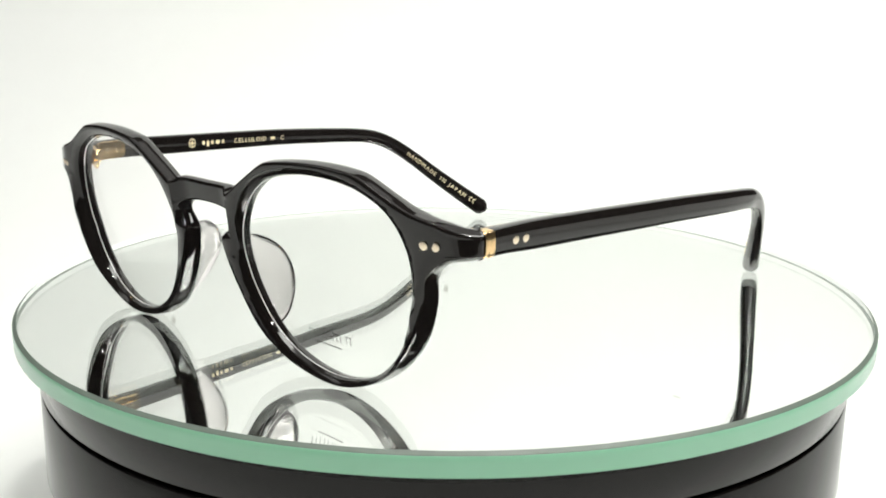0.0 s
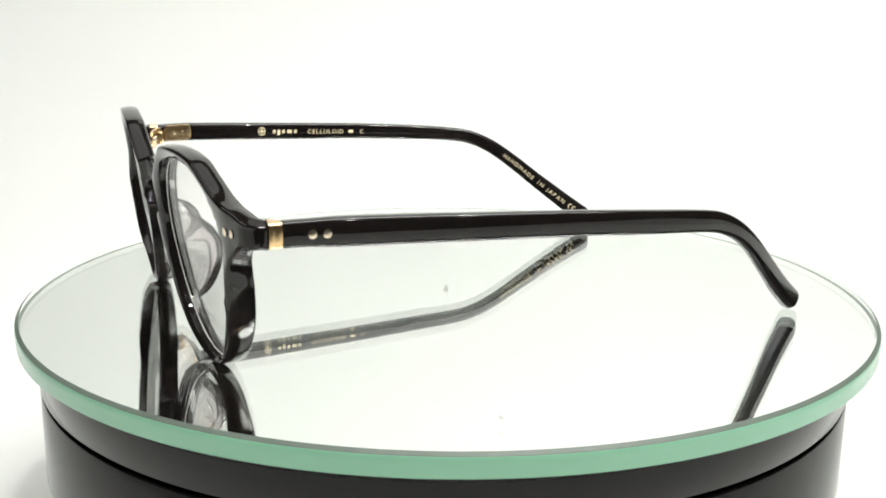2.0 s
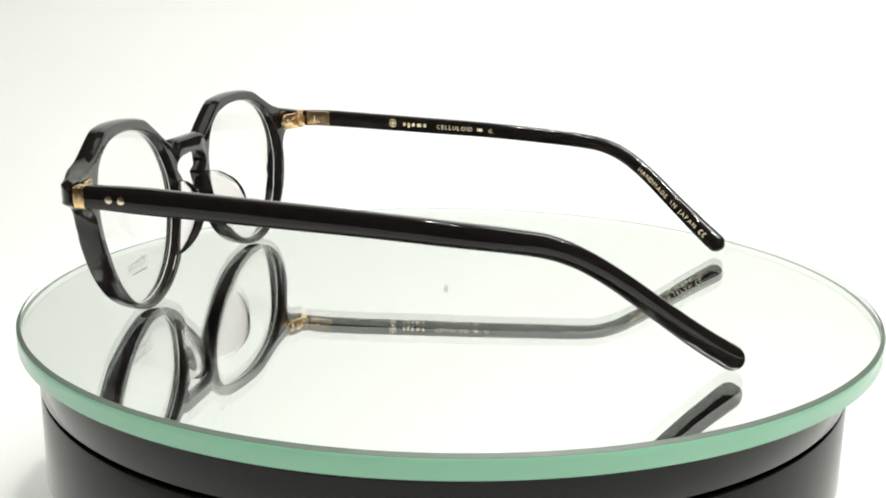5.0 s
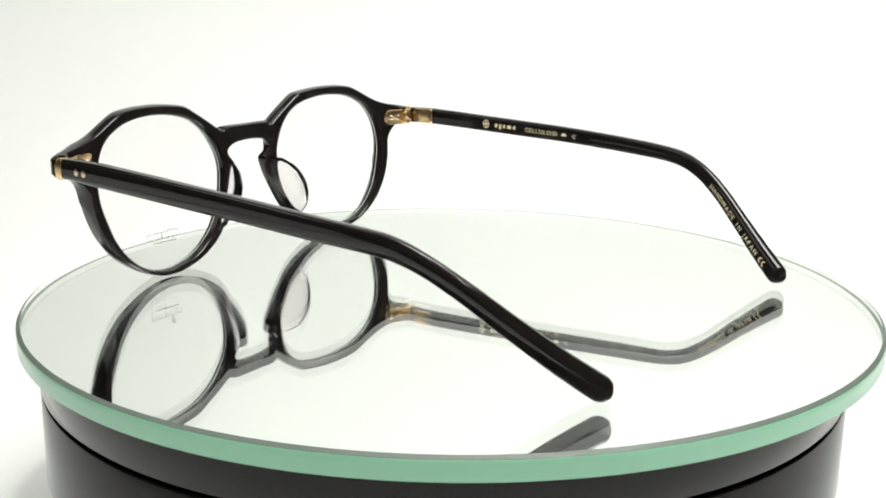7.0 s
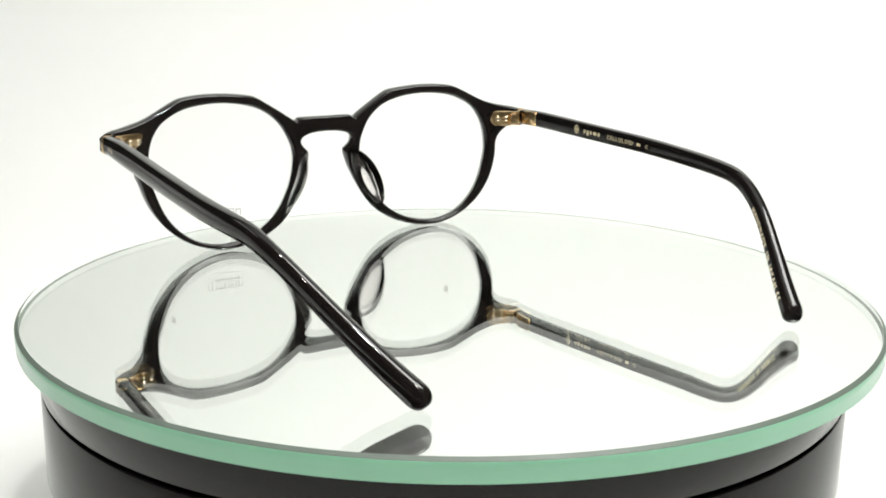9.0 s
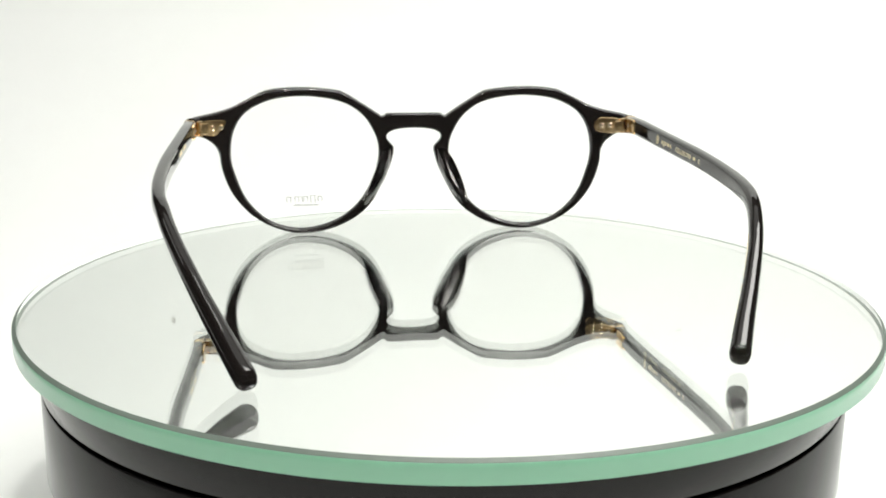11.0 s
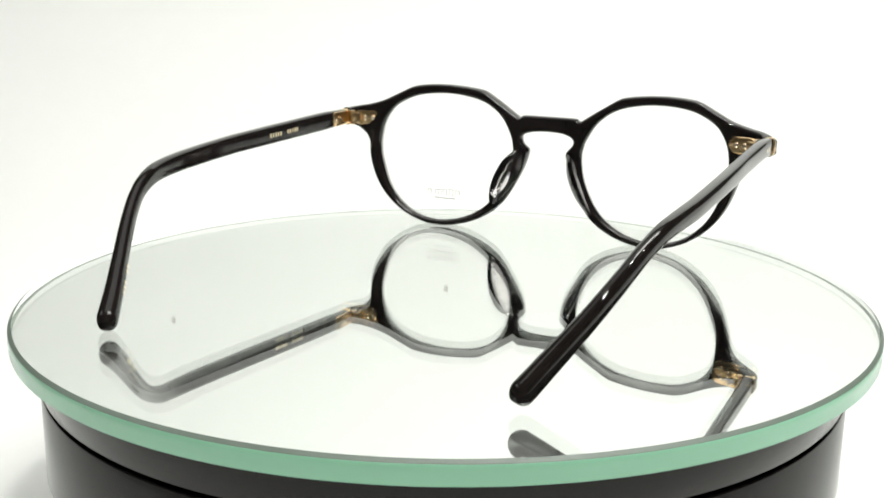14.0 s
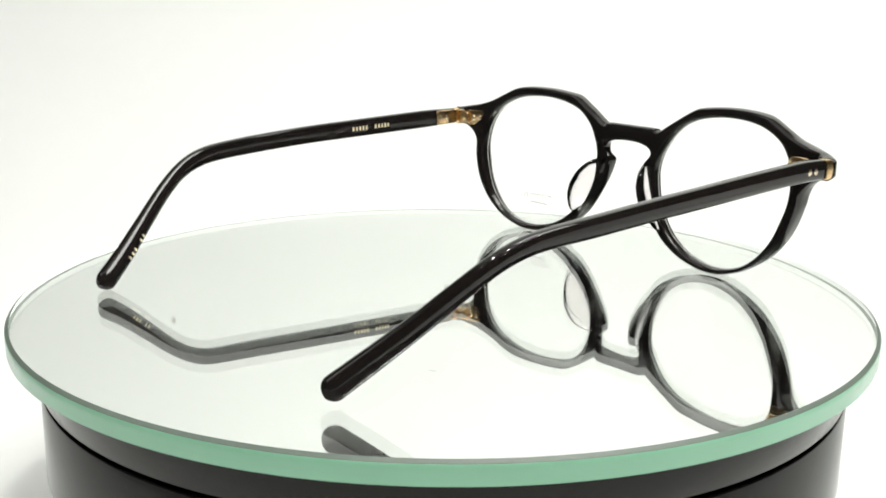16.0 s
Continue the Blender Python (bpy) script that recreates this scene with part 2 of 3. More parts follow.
# ---- the turntable ----
def turntable():
    base = tagged(new("turntable_base"), "black glossy plastic round turntable base with a groove", "turntable")
    base.location = (0, 0, TABLE)
    z = -TABLE
    bm = bmesh.new()
    lathe(bm, [(0, 0.001), (0.094, 0.001), (0.0955, 0.0022), (0.0985, 0.012), (0.1018, z - 0.0500), (0.1030, z - 0.0455), (0.1037, z - 0.0415), (0.1041, z - 0.0398),
               (0.1035, z - 0.0396), (0.1035, z - 0.0393), (0.1043, z - 0.0391), (0.1043, z - 0.0174), (0.1041, z - 0.0170), (0.1015, z - 0.0169), (0, z - 0.0169)], 160)
    part("body", bm, BODY, base)
    bm = bmesh.new()
    lathe(bm, [(0.04, z - 0.0169), (0.1022, z - 0.0168), (0.1022, z - 0.0162), (0.04, z - 0.0161)], 160)
    part("groove", bm, GROOVE_AND_GAP, base, "narrow dark groove")
    bm = bmesh.new()
    lathe(bm, [(0, z - 0.0161), (0.1040, z - 0.0161), (0.1043, z - 0.0157), (0.1043, z - 0.0080), (0.1037, z - 0.0073), (0.1005, z - 0.0072), (0, z - 0.0072)], 160)
    part("rotating_ring", bm, BODY, base, "black glossy upper ring")
    # dark filler that stands in for the shade in the gap under the glass
    bm = bmesh.new()
    lathe(bm, [(0, z - 0.0072), (0.099, z - 0.0072), (0.099, z - 0.00516), (0, z - 0.00516)], 96)
    part("pad", bm, GROOVE_AND_GAP, base, "dark filler standing in for the shaded gap under the glass")
    return base


DISC_R, DISC_T, DISC_C, DISC_TOP = 0.11015, 0.0047, (0.00156, -0.00061), -0.00022


def glass_disc():
    """Mirror-backed plate glass; its centre lies a little off the axis, and its origin on the axis."""
    a = radians(-SPIN * 9.0)
    c = (DISC_C[0] * math.cos(a) - DISC_C[1] * math.sin(a), DISC_C[0] * math.sin(a) + DISC_C[1] * math.cos(a))
    disc = tagged(new("mirror_disc"), "round mirror-backed glass disc with a green edge on the turntable", "mirror disc")
    bm = bmesh.new()
    r, t = DISC_R, DISC_T
    lathe(bm, [(0, 0), (r - 0.00088, 0), (r - 0.00080, -0.00003), (r - 0.00008, -0.00058), (r, -0.00068)], 256, c, mats=[0, 1, 1, 1])
    top = part("glass_plate", bm, PLATE, disc, smooth=False, mats=[PLATE, ARRIS])
    if top.data.polygons[0].normal.z < 0:
        top.data.flip_normals()
    top.visible_shadow = False
    bm = bmesh.new()
    lathe(bm, [(0, -t), (r, -t), (r - 0.0002, -t - 0.0003), (0, -t - 0.0003)], 256, c)
    part("mirror_coat", bm, MIRROR, disc, "silvered mirror backing")
    bm = bmesh.new()
    lathe(bm, [(r - 0.00003, -t), (r - 0.00003, -0.00068), (r + 0.0001, -0.0009), (r + 0.00015, -0.0020), (r + 0.0001, -t - 0.0001), (r - 0.0001, -t - 0.0003)], 256, c, mats=[1, 0, 0, 0, 0])
    part("edge_strip", bm, RIM, disc, "pale green ground glass edge", mats=[RIM, FROST_AND_GLINT])
    # two faint smears on the glass
    for x, y, w, h, a in ((0.0465, -0.0806, 0.0011, 0.0005, -46), (-0.0046, 0.0670, 0.0010, 0.0004, 170)):
        bm = bmesh.new()
        m = pose(x, y, 0.00002, 0, 0, a)
        pts = [(w * (1 + 0.2 * math.sin(3.1 * k)) * math.cos(k * math.pi / 10), h * (1 + 0.25 * math.cos(2.3 * k)) * math.sin(k * math.pi / 10)) for k in range(20)]
        plate(bm, m, pts, 0.00003, 0.00001)
        part("smear", bm, SMEAR, disc, "faint grey smear on the glass")
    return disc


turntable()
disc = glass_disc()


# ---- the eyeglasses; local x to the wearer's left, y back along the temples, z up from the glass, in mm ----
def front_y(x, z):
    return -10.75 + 1.6 * x / 63 + 4.5 * (x / 63) ** 2 - (z - 22) * 0.131


OUTER = [(0, 37.4), (8.2, 37.4), (9.3, 36.8), (10.5, 36.5), (11.4, 37.0), (15.7, 39.9), (20.9, 43.2), (22.5, 44.1), (25, 45.0), (33, 45.9), (40.5, 46.0),
         (46, 45.5), (49, 44.7), (54, 42.2), (58.5, 40.0), (63, 38.6), (66.5, 37.9), (69.5, 37.35), (72.4, 36.85), (72.9, 36.6), (72.9, 32.1), (72.4, 31.85), (69.5, 31.5), (67.3, 30.9), (65.4, 29.8), (63.6, 28.2), (62.3, 25.6), (61.8, 22), (60.5, 17.5), (58.5, 13.3),
         (55.2, 9.0), (51.5, 5.7), (46.5, 2.7), (41, 0.8), (36.5, 0.2), (31, 0.6), (24.4, 2.4), (18.7, 5.4), (15, 8.6), (12.2, 12.6), (9.7, 17.2), (8.0, 21.0),
         (7.0, 24.5), (6.8, 26.2), (7.2, 27.1), (8.6, 28.6), (9.2, 29.8), (8.9, 31.0), (8.0, 31.8), (6.6, 32.4), (4, 32.9), (0, 33.1)]
INNER = [(59.2, 26.5), (58.5, 31.6), (56.8, 35.6), (54.1, 38.8), (50.2, 41.1), (46, 42.6), (40.5, 43.4), (34, 43.5), (27.6, 42.7), (22.6, 41.3), (18.8, 39.2),
         (15.4, 36.0), (13.1, 32.2), (11.8, 29.0), (11.35, 25.3), (11.9, 21.5), (13, 17.9), (15, 14.0), (17.5, 10.4), (21, 7.1), (25.7, 4.3), (31.3, 2.5),
         (37.4, 1.9), (43.4, 3.0), (48.4, 5.4), (52.7, 9.2), (55.7, 13.5), (57.7, 18.5), (58.9, 22.5)]


def ease(t):
    t = min(1, max(0, t))
    return t * t * (3 - 2 * t)


OUTER = [(x, z - 0.15 * ease((z - 36) / 8) - 0.45 * ease((22 - z) / 20)) for x, z in OUTER]
INNER = [(x, z - 0.8 * ease((25 - z) / 22) - 0.1) for x, z in INNER]


RIM_ANGLES, RIM_RADII = zip(*sorted((math.atan2(z - 22.5, x - 35.3), math.hypot(x - 35.3, z - 22.5)) for x, z in INNER))


def closed_spline(pts, n):
    big = pts[-3:] + pts + pts[:4]
    s = spline([(p[0], p[1], 0) for p in big], n)
    return [(v.x, v.y) for v in s[3 * n:(3 + len(pts)) * n]]


def lens_outline(side, grow=0.0, n=3):
    cx, cz = 35.3, 22.5
    out = []
    for x, z in closed_spline(INNER, n):
        d = math.hypot(x - cx, z - cz)
        out.append((side * (x + (x - cx) / d * grow), z + (z - cz) / d * grow))
    return out


# the joint of the right temple lies further forward
JOINT = {1: 0.0, -1: -2.2}


def bent(x, z, depth):
    """A place in the front, depth mm behind its face; past 62 mm it turns back towards the temples."""
    s, ax = math.copysign(1, x), abs(x)
    br = ease((10.5 - ax) / 3.0) * ease((z - 26) / 4)
    # the face of the rim leans in towards the lens, most on its lower outer side
    ang = math.atan2(z - 22.5, ax - 35.3)
    out = ease((math.hypot(ax - 35.3, z - 22.5) - float(np.interp(ang, RIM_ANGLES, RIM_RADII))) / 1.6)
    lean = 0.65 + 1.25 * ease((ax - 30) / 20) * ease((33 - z) / 12)
    depth -= lean * out * ease((2.0 - depth) / 2.0) * (1 - br) * (1 - ease((ax - 62) / 6))
    if ax <= 62:
        return Vector((x, front_y(x, z) + depth * (1 - 0.25 * br) + br * 1.5, z))
    # straight on, then round an arc, to end upright across the band at x 70.95
    slope, last = math.atan(9.0 * 62 / 63 ** 2 + s * 1.6 / 63), radians(80)
    start = front_y(s * 62, 34.0) + 2.0
    dx, dy = 8.95, -0.6 + JOINT[s] - start
    a11, a12, a21, a22 = math.cos(slope), math.sin(last) - math.sin(slope), math.sin(slope), math.cos(slope) - math.cos(last)
    det = a11 * a22 - a12 * a21
    run, r = (dx * a22 - a12 * dy) / det, (a11 * dy - a21 * dx) / det
    ax = 62 + (ax - 62) * (run + r * (last - slope)) / 10.9
    # the end piece is rounded off on its outer side
    z = 34.2 + (z - 34.2) * (1 - 0.22 * ease((ax - 64) / 7) * ease((2.0 - depth) / 2.0))
    # the tilt of the face fades towards the joint
    k = ease((ax - 62) / 9)
    mid = (front_y(s * 62, z) + 2.0) * (1 - k) + start * k
    u, turn = min(ax - 62, run), max(0, ax - 62 - run) / r
    px, py, ang = 62 + u * math.cos(slope), mid + u * math.sin(slope), slope + turn
    px += r * (math.sin(ang) - math.sin(slope))
    py += r * (math.cos(slope) - math.cos(ang))
    off = depth - 2.0
    return Vector((s * (px - math.sin(ang) * off), py + math.cos(ang) * off, z))


def front_frame(parent):
    half = [(v.x, v.y) for v in spline([(x, z, 0) for x, z in OUTER], 3)]
    loop = half + [(-x, z) for x, z in half[::-1][1:-1]]
    cu = bpy.data.curves.new("front_frame", "CURVE")
    cu.dimensions, cu.fill_mode = "2D", "BOTH"
    cu.extrude, cu.bevel_depth, cu.bevel_resolution, cu.offset = 1.25, 0.75, 4, -0.65
    for pts in (loop, lens_outline(1), lens_outline(-1)):
        sp = cu.splines.new("POLY")
        sp.points.add(len(pts) - 1)
        for p, (x, z) in zip(sp.points, pts):
            p.co = (x, z, 0, 1)
        sp.use_cyclic_u = True
    tmp = bpy.data.objects.new("front_frame", cu)
    scene.collection.objects.link(tmp)
    bpy.context.view_layer.update()
    me = bpy.data.meshes.new_from_object(tmp.evaluated_get(bpy.context.evaluated_depsgraph_get()))
    bpy.data.objects.remove(tmp)
    bm = bmesh.new()
    bm.from_mesh(me)
    bmesh.ops.remove_doubles(bm, verts=bm.verts[:], dist=0.004)
    for k in range(-42, 43):
        # cut into upright strips, so that the bend is smooth
        bmesh.ops.bisect_plane(bm, geom=bm.verts[:] + bm.edges[:] + bm.faces[:], dist=0.002, plane_co=(k * 1.7 + 0.03, 0, 0), plane_no=(1, 0, 0))
    for k in (-0.8, -0.4, 0.0, 0.4, 0.8):
        bmesh.ops.bisect_plane(bm, geom=bm.verts[:] + bm.edges[:] + bm.faces[:], dist=0.002, plane_co=(0, 0, k), plane_no=(0, 0, 1))
    bm.normal_update()
    # the walls of the rims are polished slightly round
    bulge = [(v, Vector((v.normal.x, v.normal.y, 0)) * 0.2 * (1 - (v.co.z / 1.25) ** 2)) for v in bm.verts if abs(v.co.z) < 1.2]
    for v, push in bulge:
        v.co += push
    for v in bm.verts:
        x, z, d = v.co
        v.co = bent(x, z, 2.0 - d) * MM
    return part("front_frame", bm, ACETATE, parent, "glossy black acetate front with a keyhole bridge")


def lens(parent, s):
    bm = bmesh.new()
    edge = lens_outline(s, 0.35, 2)
    cx, cz = 35.3 * s, 22.5
    for y_off in (1.3, 2.5):
        rows = [[bm.verts.new(Vector((cx, front_y(cx, cz) + y_off - 0.9, cz)) * MM)]]
        for k in (0.25, 0.5, 0.75, 1.0):
            rows.append([bm.verts.new(Vector((cx + (x - cx) * k, front_y(cx + (x - cx) * k, cz + (z - cz) * k) + y_off - 0.9 * (1 - k * k), cz + (z - cz) * k)) * MM) for x, z in edge])
        n = len(edge)
        for k in range(n):
            bm.faces.new((rows[0][0], rows[1][k], rows[1][(k + 1) % n]))
        for a, b in zip(rows[1:], rows[2:]):
            for k in range(n):
                bm.faces.new((a[k], a[(k + 1) % n], b[(k + 1) % n], b[k]))
    ob = part("lens", bm, LENS, parent, "clear demonstration lens")
    # a pale strip along the groove of the rim, painting the glint of the ground edge
    bm = bmesh.new()
    loop = lens_outline(s, -0.31, 3)
    wide = lens_outline(s, 0.1, 3)
    rows = [[bm.verts.new(Vector((x, front_y(x, z) + d, z)) * MM) for x, z in ring] for ring, d in ((wide, 1.50), (loop, 1.58), (loop, 1.76), (wide, 1.84))]
    for a, b in zip(rows, rows[1:]):
        for k in range(len(a)):
            bm.faces.new((a[k], a[(k + 1) % len(a)], b[(k + 1) % len(a)], b[k]))
    part("edge_strip", bm, FROST_AND_GLINT, ob, "painted pale glint along the ground edge of the lens")
    return ob


def lens_print(parent):
    """A faint maker's mark low on the lens, as plain bars."""
    y_at = lambda x, z: front_y(x, z) + 0.55
    for i, (dx, w, h, dz) in enumerate(((0, 1.5, 1.7, 0), (2.3, 1.6, 2.4, -0.4), (4.6, 1.5, 1.7, 0), (6.9, 2.6, 1.7, 0), (10.1, 1.5, 1.7, 0))):
        bm = bmesh.new()
        x, z = 31.0 + dx, 9.3 + dz
        stroke = [(-w / 2, 0.0, 0.22, h), (w / 2 - 0.22, 0.0, 0.22, h)] if i != 3 else [(-w / 2, 0, 0.2, h), (-0.1, 0, 0.2, h), (w / 2 - 0.2, 0, 0.2, h)]
        stroke.append((-w / 2, h - 0.2, w, 0.2))
        for u, v, ww, hh in stroke:
            m = Matrix.Translation(Vector((x + u + ww / 2, y_at(x, z + v) - 0.02, z + v + hh / 2)) * MM) @ pose(0, 0, 0, 90, 0, 0) @ pose(0, 0, 0, 6, 0, 0)
            plate(bm, m, [(p[0] * MM, p[1] * MM) for p in rounded(ww, hh, min(ww, hh) * 0.3, 2)], 0.00004, 0.00001)
        part("print_mark", bm, PRINT, parent, "faint grey printed mark")
    bm = bmesh.new()
    m = Matrix.Translation(Vector((35.6, y_at(36, 8.2) - 0.02, 8.2)) * MM) @ pose(0, 0, 0, 96, 0, 0)
    plate(bm, m, [(p[0] * MM, p[1] * MM) for p in rounded(8.0, 0.3, 0.1, 2)], 0.00004, 0.00001)
    part("print_line", bm, PRINT, parent, "thin grey printed line")


def nose_pad(parent, s):
    """A clear leaf-shaped pad that stands back from the nose side of the rim."""
    bm = bmesh.new()
    rows = []
    top, bot, n = 26.5, 8.4, 20
    for i in range(n + 1):
        k = i / n
        z = top + (bot - top) * k
        x0 = float(np.interp(z, [8.6, 12.6, 17.2, 21, 24.5, 26], [15.6, 12.9, 10.4, 8.8, 7.9, 7.6]))
        y0 = front_y(x0, z) + 3.4
        reach = 9.3 * math.sin(math.pi * (0.03 + 0.94 * k) ** 0.72) ** 0.6
        splay = 0.36
        # a thick rounded leaf, its nose side convex
        thick = 1.35 * (0.45 + 0.55 * math.sin(math.pi * (0.04 + 0.92 * k)))
        ring = []
        for u, w in ((0, -1.0), (0.3, -1.0), (0.6, -0.92), (0.8, -0.76), (0.92, -0.52), (0.985, -0.24), (1.0, 0.0), (0.985, 0.26), (0.92, 0.56), (0.8, 1.15), (0.6, 1.65), (0.3, 1.75), (0, 1.2)):
            ring.append(Vector((s * (x0 + 0.7 + splay * reach * u - w * thick), y0 - 0.6 + reach * u, z)) * MM)
        rows.append(ring)
    loft(bm, rows)
    return part("nose_pad", bm, PAD, parent, "clear acrylic nose pad")


TEMPLE_Y = [2.1, 9, 30, 45, 63, 82, 94, 101, 107.5, 114.5, 122.5, 131, 137.2]
TEMPLE_Z = [34.25, 34.1, 33.35, 32.75, 32.0, 30.8, 29.7, 28.4, 25.7, 21.0, 14.6, 7.7, 3.0]
TEMPLE_X = {1: [70.9, 70.9, 71.2, 71.5, 71.7, 71.1, 69.8, 68.2, 66.3, 63.1, 58.6, 53.5, 49.5],
            -1: [70.6, 70.7, 71.1, 71.6, 72.0, 71.8, 70.9, 69.9, 68.3, 65.8, 61.9, 57.3, 54.7]}
TEMPLE_LIFT = {1: 0.1, -1: 0.65}
TEMPLE_GROW = {1: 0.6, -1: 0.0}
TEMPLE_H = [5.15, 5.25, 5.1, 5.0, 4.8, 4.6, 4.4, 4.4, 4.4, 4.5, 4.8, 5.3, 5.6]
TEMPLE_T = [3.5, 3.5, 3.4, 3.4, 3.3, 3.3, 3.3, 3.3, 3.3, 3.4, 3.7, 4.3, 4.7]


def temple_frame(s, i_f):
    """Centre, way, up and out of a temple at a place along its chain, from 0 to the last point."""
    c = TEMPLE_CHAIN[s]
    k = min(max(i_f, 0), 1) * (len(c) - 1)
    i = min(int(k), len(c) - 2)
    p = c[i].lerp(c[i + 1], k - i)
    way = (c[min(i + 2, len(c) - 1)] - c[max(i - 1, 0)]).normalized()
    out = Vector((s * way.y, -s * way.x, 0)).normalized()
    up = (out.cross(way) if s > 0 else way.cross(out)).normalized()
    # behind the bend the arm is twisted, its inside turned up a little
    a = radians(6) * ease((p.y - 92) / 25)
    return p, way, up * math.cos(a) + out * math.sin(a), out * math.cos(a) - up * math.sin(a)


TEMPLE_CHAIN = {}
for s in (1, -1):
    lift = [TEMPLE_LIFT[s] * (1 - ease((y - 95) / 35)) * ease((y + 4) / 12) + 0.3 * ease((y - 85) / 20) - 0.3 * ease((y - 112) / 15) for y in TEMPLE_Y]
    TEMPLE_CHAIN[s] = spline([(s * x, y, z + l) for x, y, z, l in zip(TEMPLE_X[s], [TEMPLE_Y[0] + JOINT[s]] + TEMPLE_Y[1:-1] + [TEMPLE_Y[-1] + (-1.1 if s < 0 else 0.7)], TEMPLE_Z[:-1] + [TEMPLE_Z[-1] + (0.7 if s < 0 else -0.3)], lift)], 5)


def along(s, y):
    """The place along the chain at the depth y."""
    ys = [p.y for p in TEMPLE_CHAIN[s]]
    return float(np.interp(y, ys, np.linspace(0, 1, len(ys))))


def on_temple(s, y, v, inner, proud=0.02):
    """A pose on the face of a temple: x along the reading line, y up, z out of the face."""
    p, way, up, out = temple_frame(s, along(s, y))
    th = float(np.interp(y, TEMPLE_Y, TEMPLE_T)) / 2 + proud
    nrm = -out if inner else out
    xdir = up.cross(nrm)
    m = Matrix((xdir, up, nrm)).transposed().to_4x4()
    return Matrix.Translation((p + up * v + nrm * th) * MM) @ m


def temple(parent, s):
    bm = bmesh.new()
    rings, n = [], 70
    for i in range(n + 1):
        p, way, up, out = temple_frame(s, i / n)
        h = float(np.interp(p.y, TEMPLE_Y, TEMPLE_H)) + TEMPLE_GROW[s] * ease((p.y - 4) / 12) * ease((112 - p.y) / 14)
        t = float(np.interp(p.y, TEMPLE_Y, TEMPLE_T))
        rings.append([(p + out * u + up * v) * MM for u, v in oval(t, h, 3.7 - 1.4 * ease((p.y - 84) / 25))])
    p, way, up, out = temple_frame(s, 1)
    h, t = TEMPLE_H[-1], TEMPLE_T[-1]
    for k in range(1, 13):
        a = math.pi / 2 * k / 12.3
        rings.append([(p + way * 2.9 * math.sin(a) + out * u * (0.35 + 0.65 * math.cos(a)) + up * v * math.cos(a)) * MM for u, v in oval(t, h, 2.3)])
    loft(bm, rings)
    ob = part("temple", bm, ACETATE, parent, "glossy black acetate temple arm")
    # gold band at the joint
    bm = bmesh.new()
    rings = []
    for y, g in ((-0.55, -0.3), (-0.5, 0.10), (-0.25, 0.24), (0.35, 0.26), (0.6, 0.12), (0.85, 0.26), (1.7, 0.26), (1.98, 0.16), (2.05, -0.3)):
        q = TEMPLE_CHAIN[s][0]
        rings.append([Vector((s * 70.95 + u, y + JOINT[s], q.z + v)) * MM for u, v in oval(3.5 + g, 5.0 + g, 3.6)])
    loft(bm, rings)
    part("end_band", bm, GOLD, ob, "polished gold metal band")
    # rivets outside
    for y in ((7.7, 10.5) if s > 0 else (4.4, 7.1)):
        bm = bmesh.new()
        domed(bm, on_temple(s, y, 0.0, False, -0.03), 0.92 * MM, 0.07 * MM, 20)
        part("rivet", bm, PALEGOLD, ob, "round pale gold rivet head")
    # plate and screws inside
    bm = bmesh.new()
    plate(bm, on_temple(s, 6.6 if s > 0 else 5.4, 0.0, True, -0.1), [(a * MM, b * MM) for a, b in rounded(8.0, 4.7, 1.2, 6)], 0.5 * MM, 0.3 * MM)
    part("hinge_plate", bm, GOLD, ob, "gold metal hinge plate")
    for y in ((6.4, 9.1) if s > 0 else (4.2, 6.95)):
        bm = bmesh.new()
        domed(bm, on_temple(s, y, 0.0, True, 0.3), 0.55 * MM, 0.35 * MM, 12)
        part("screw", bm, PALEGOLD, ob, "small round metal pin")
    return ob


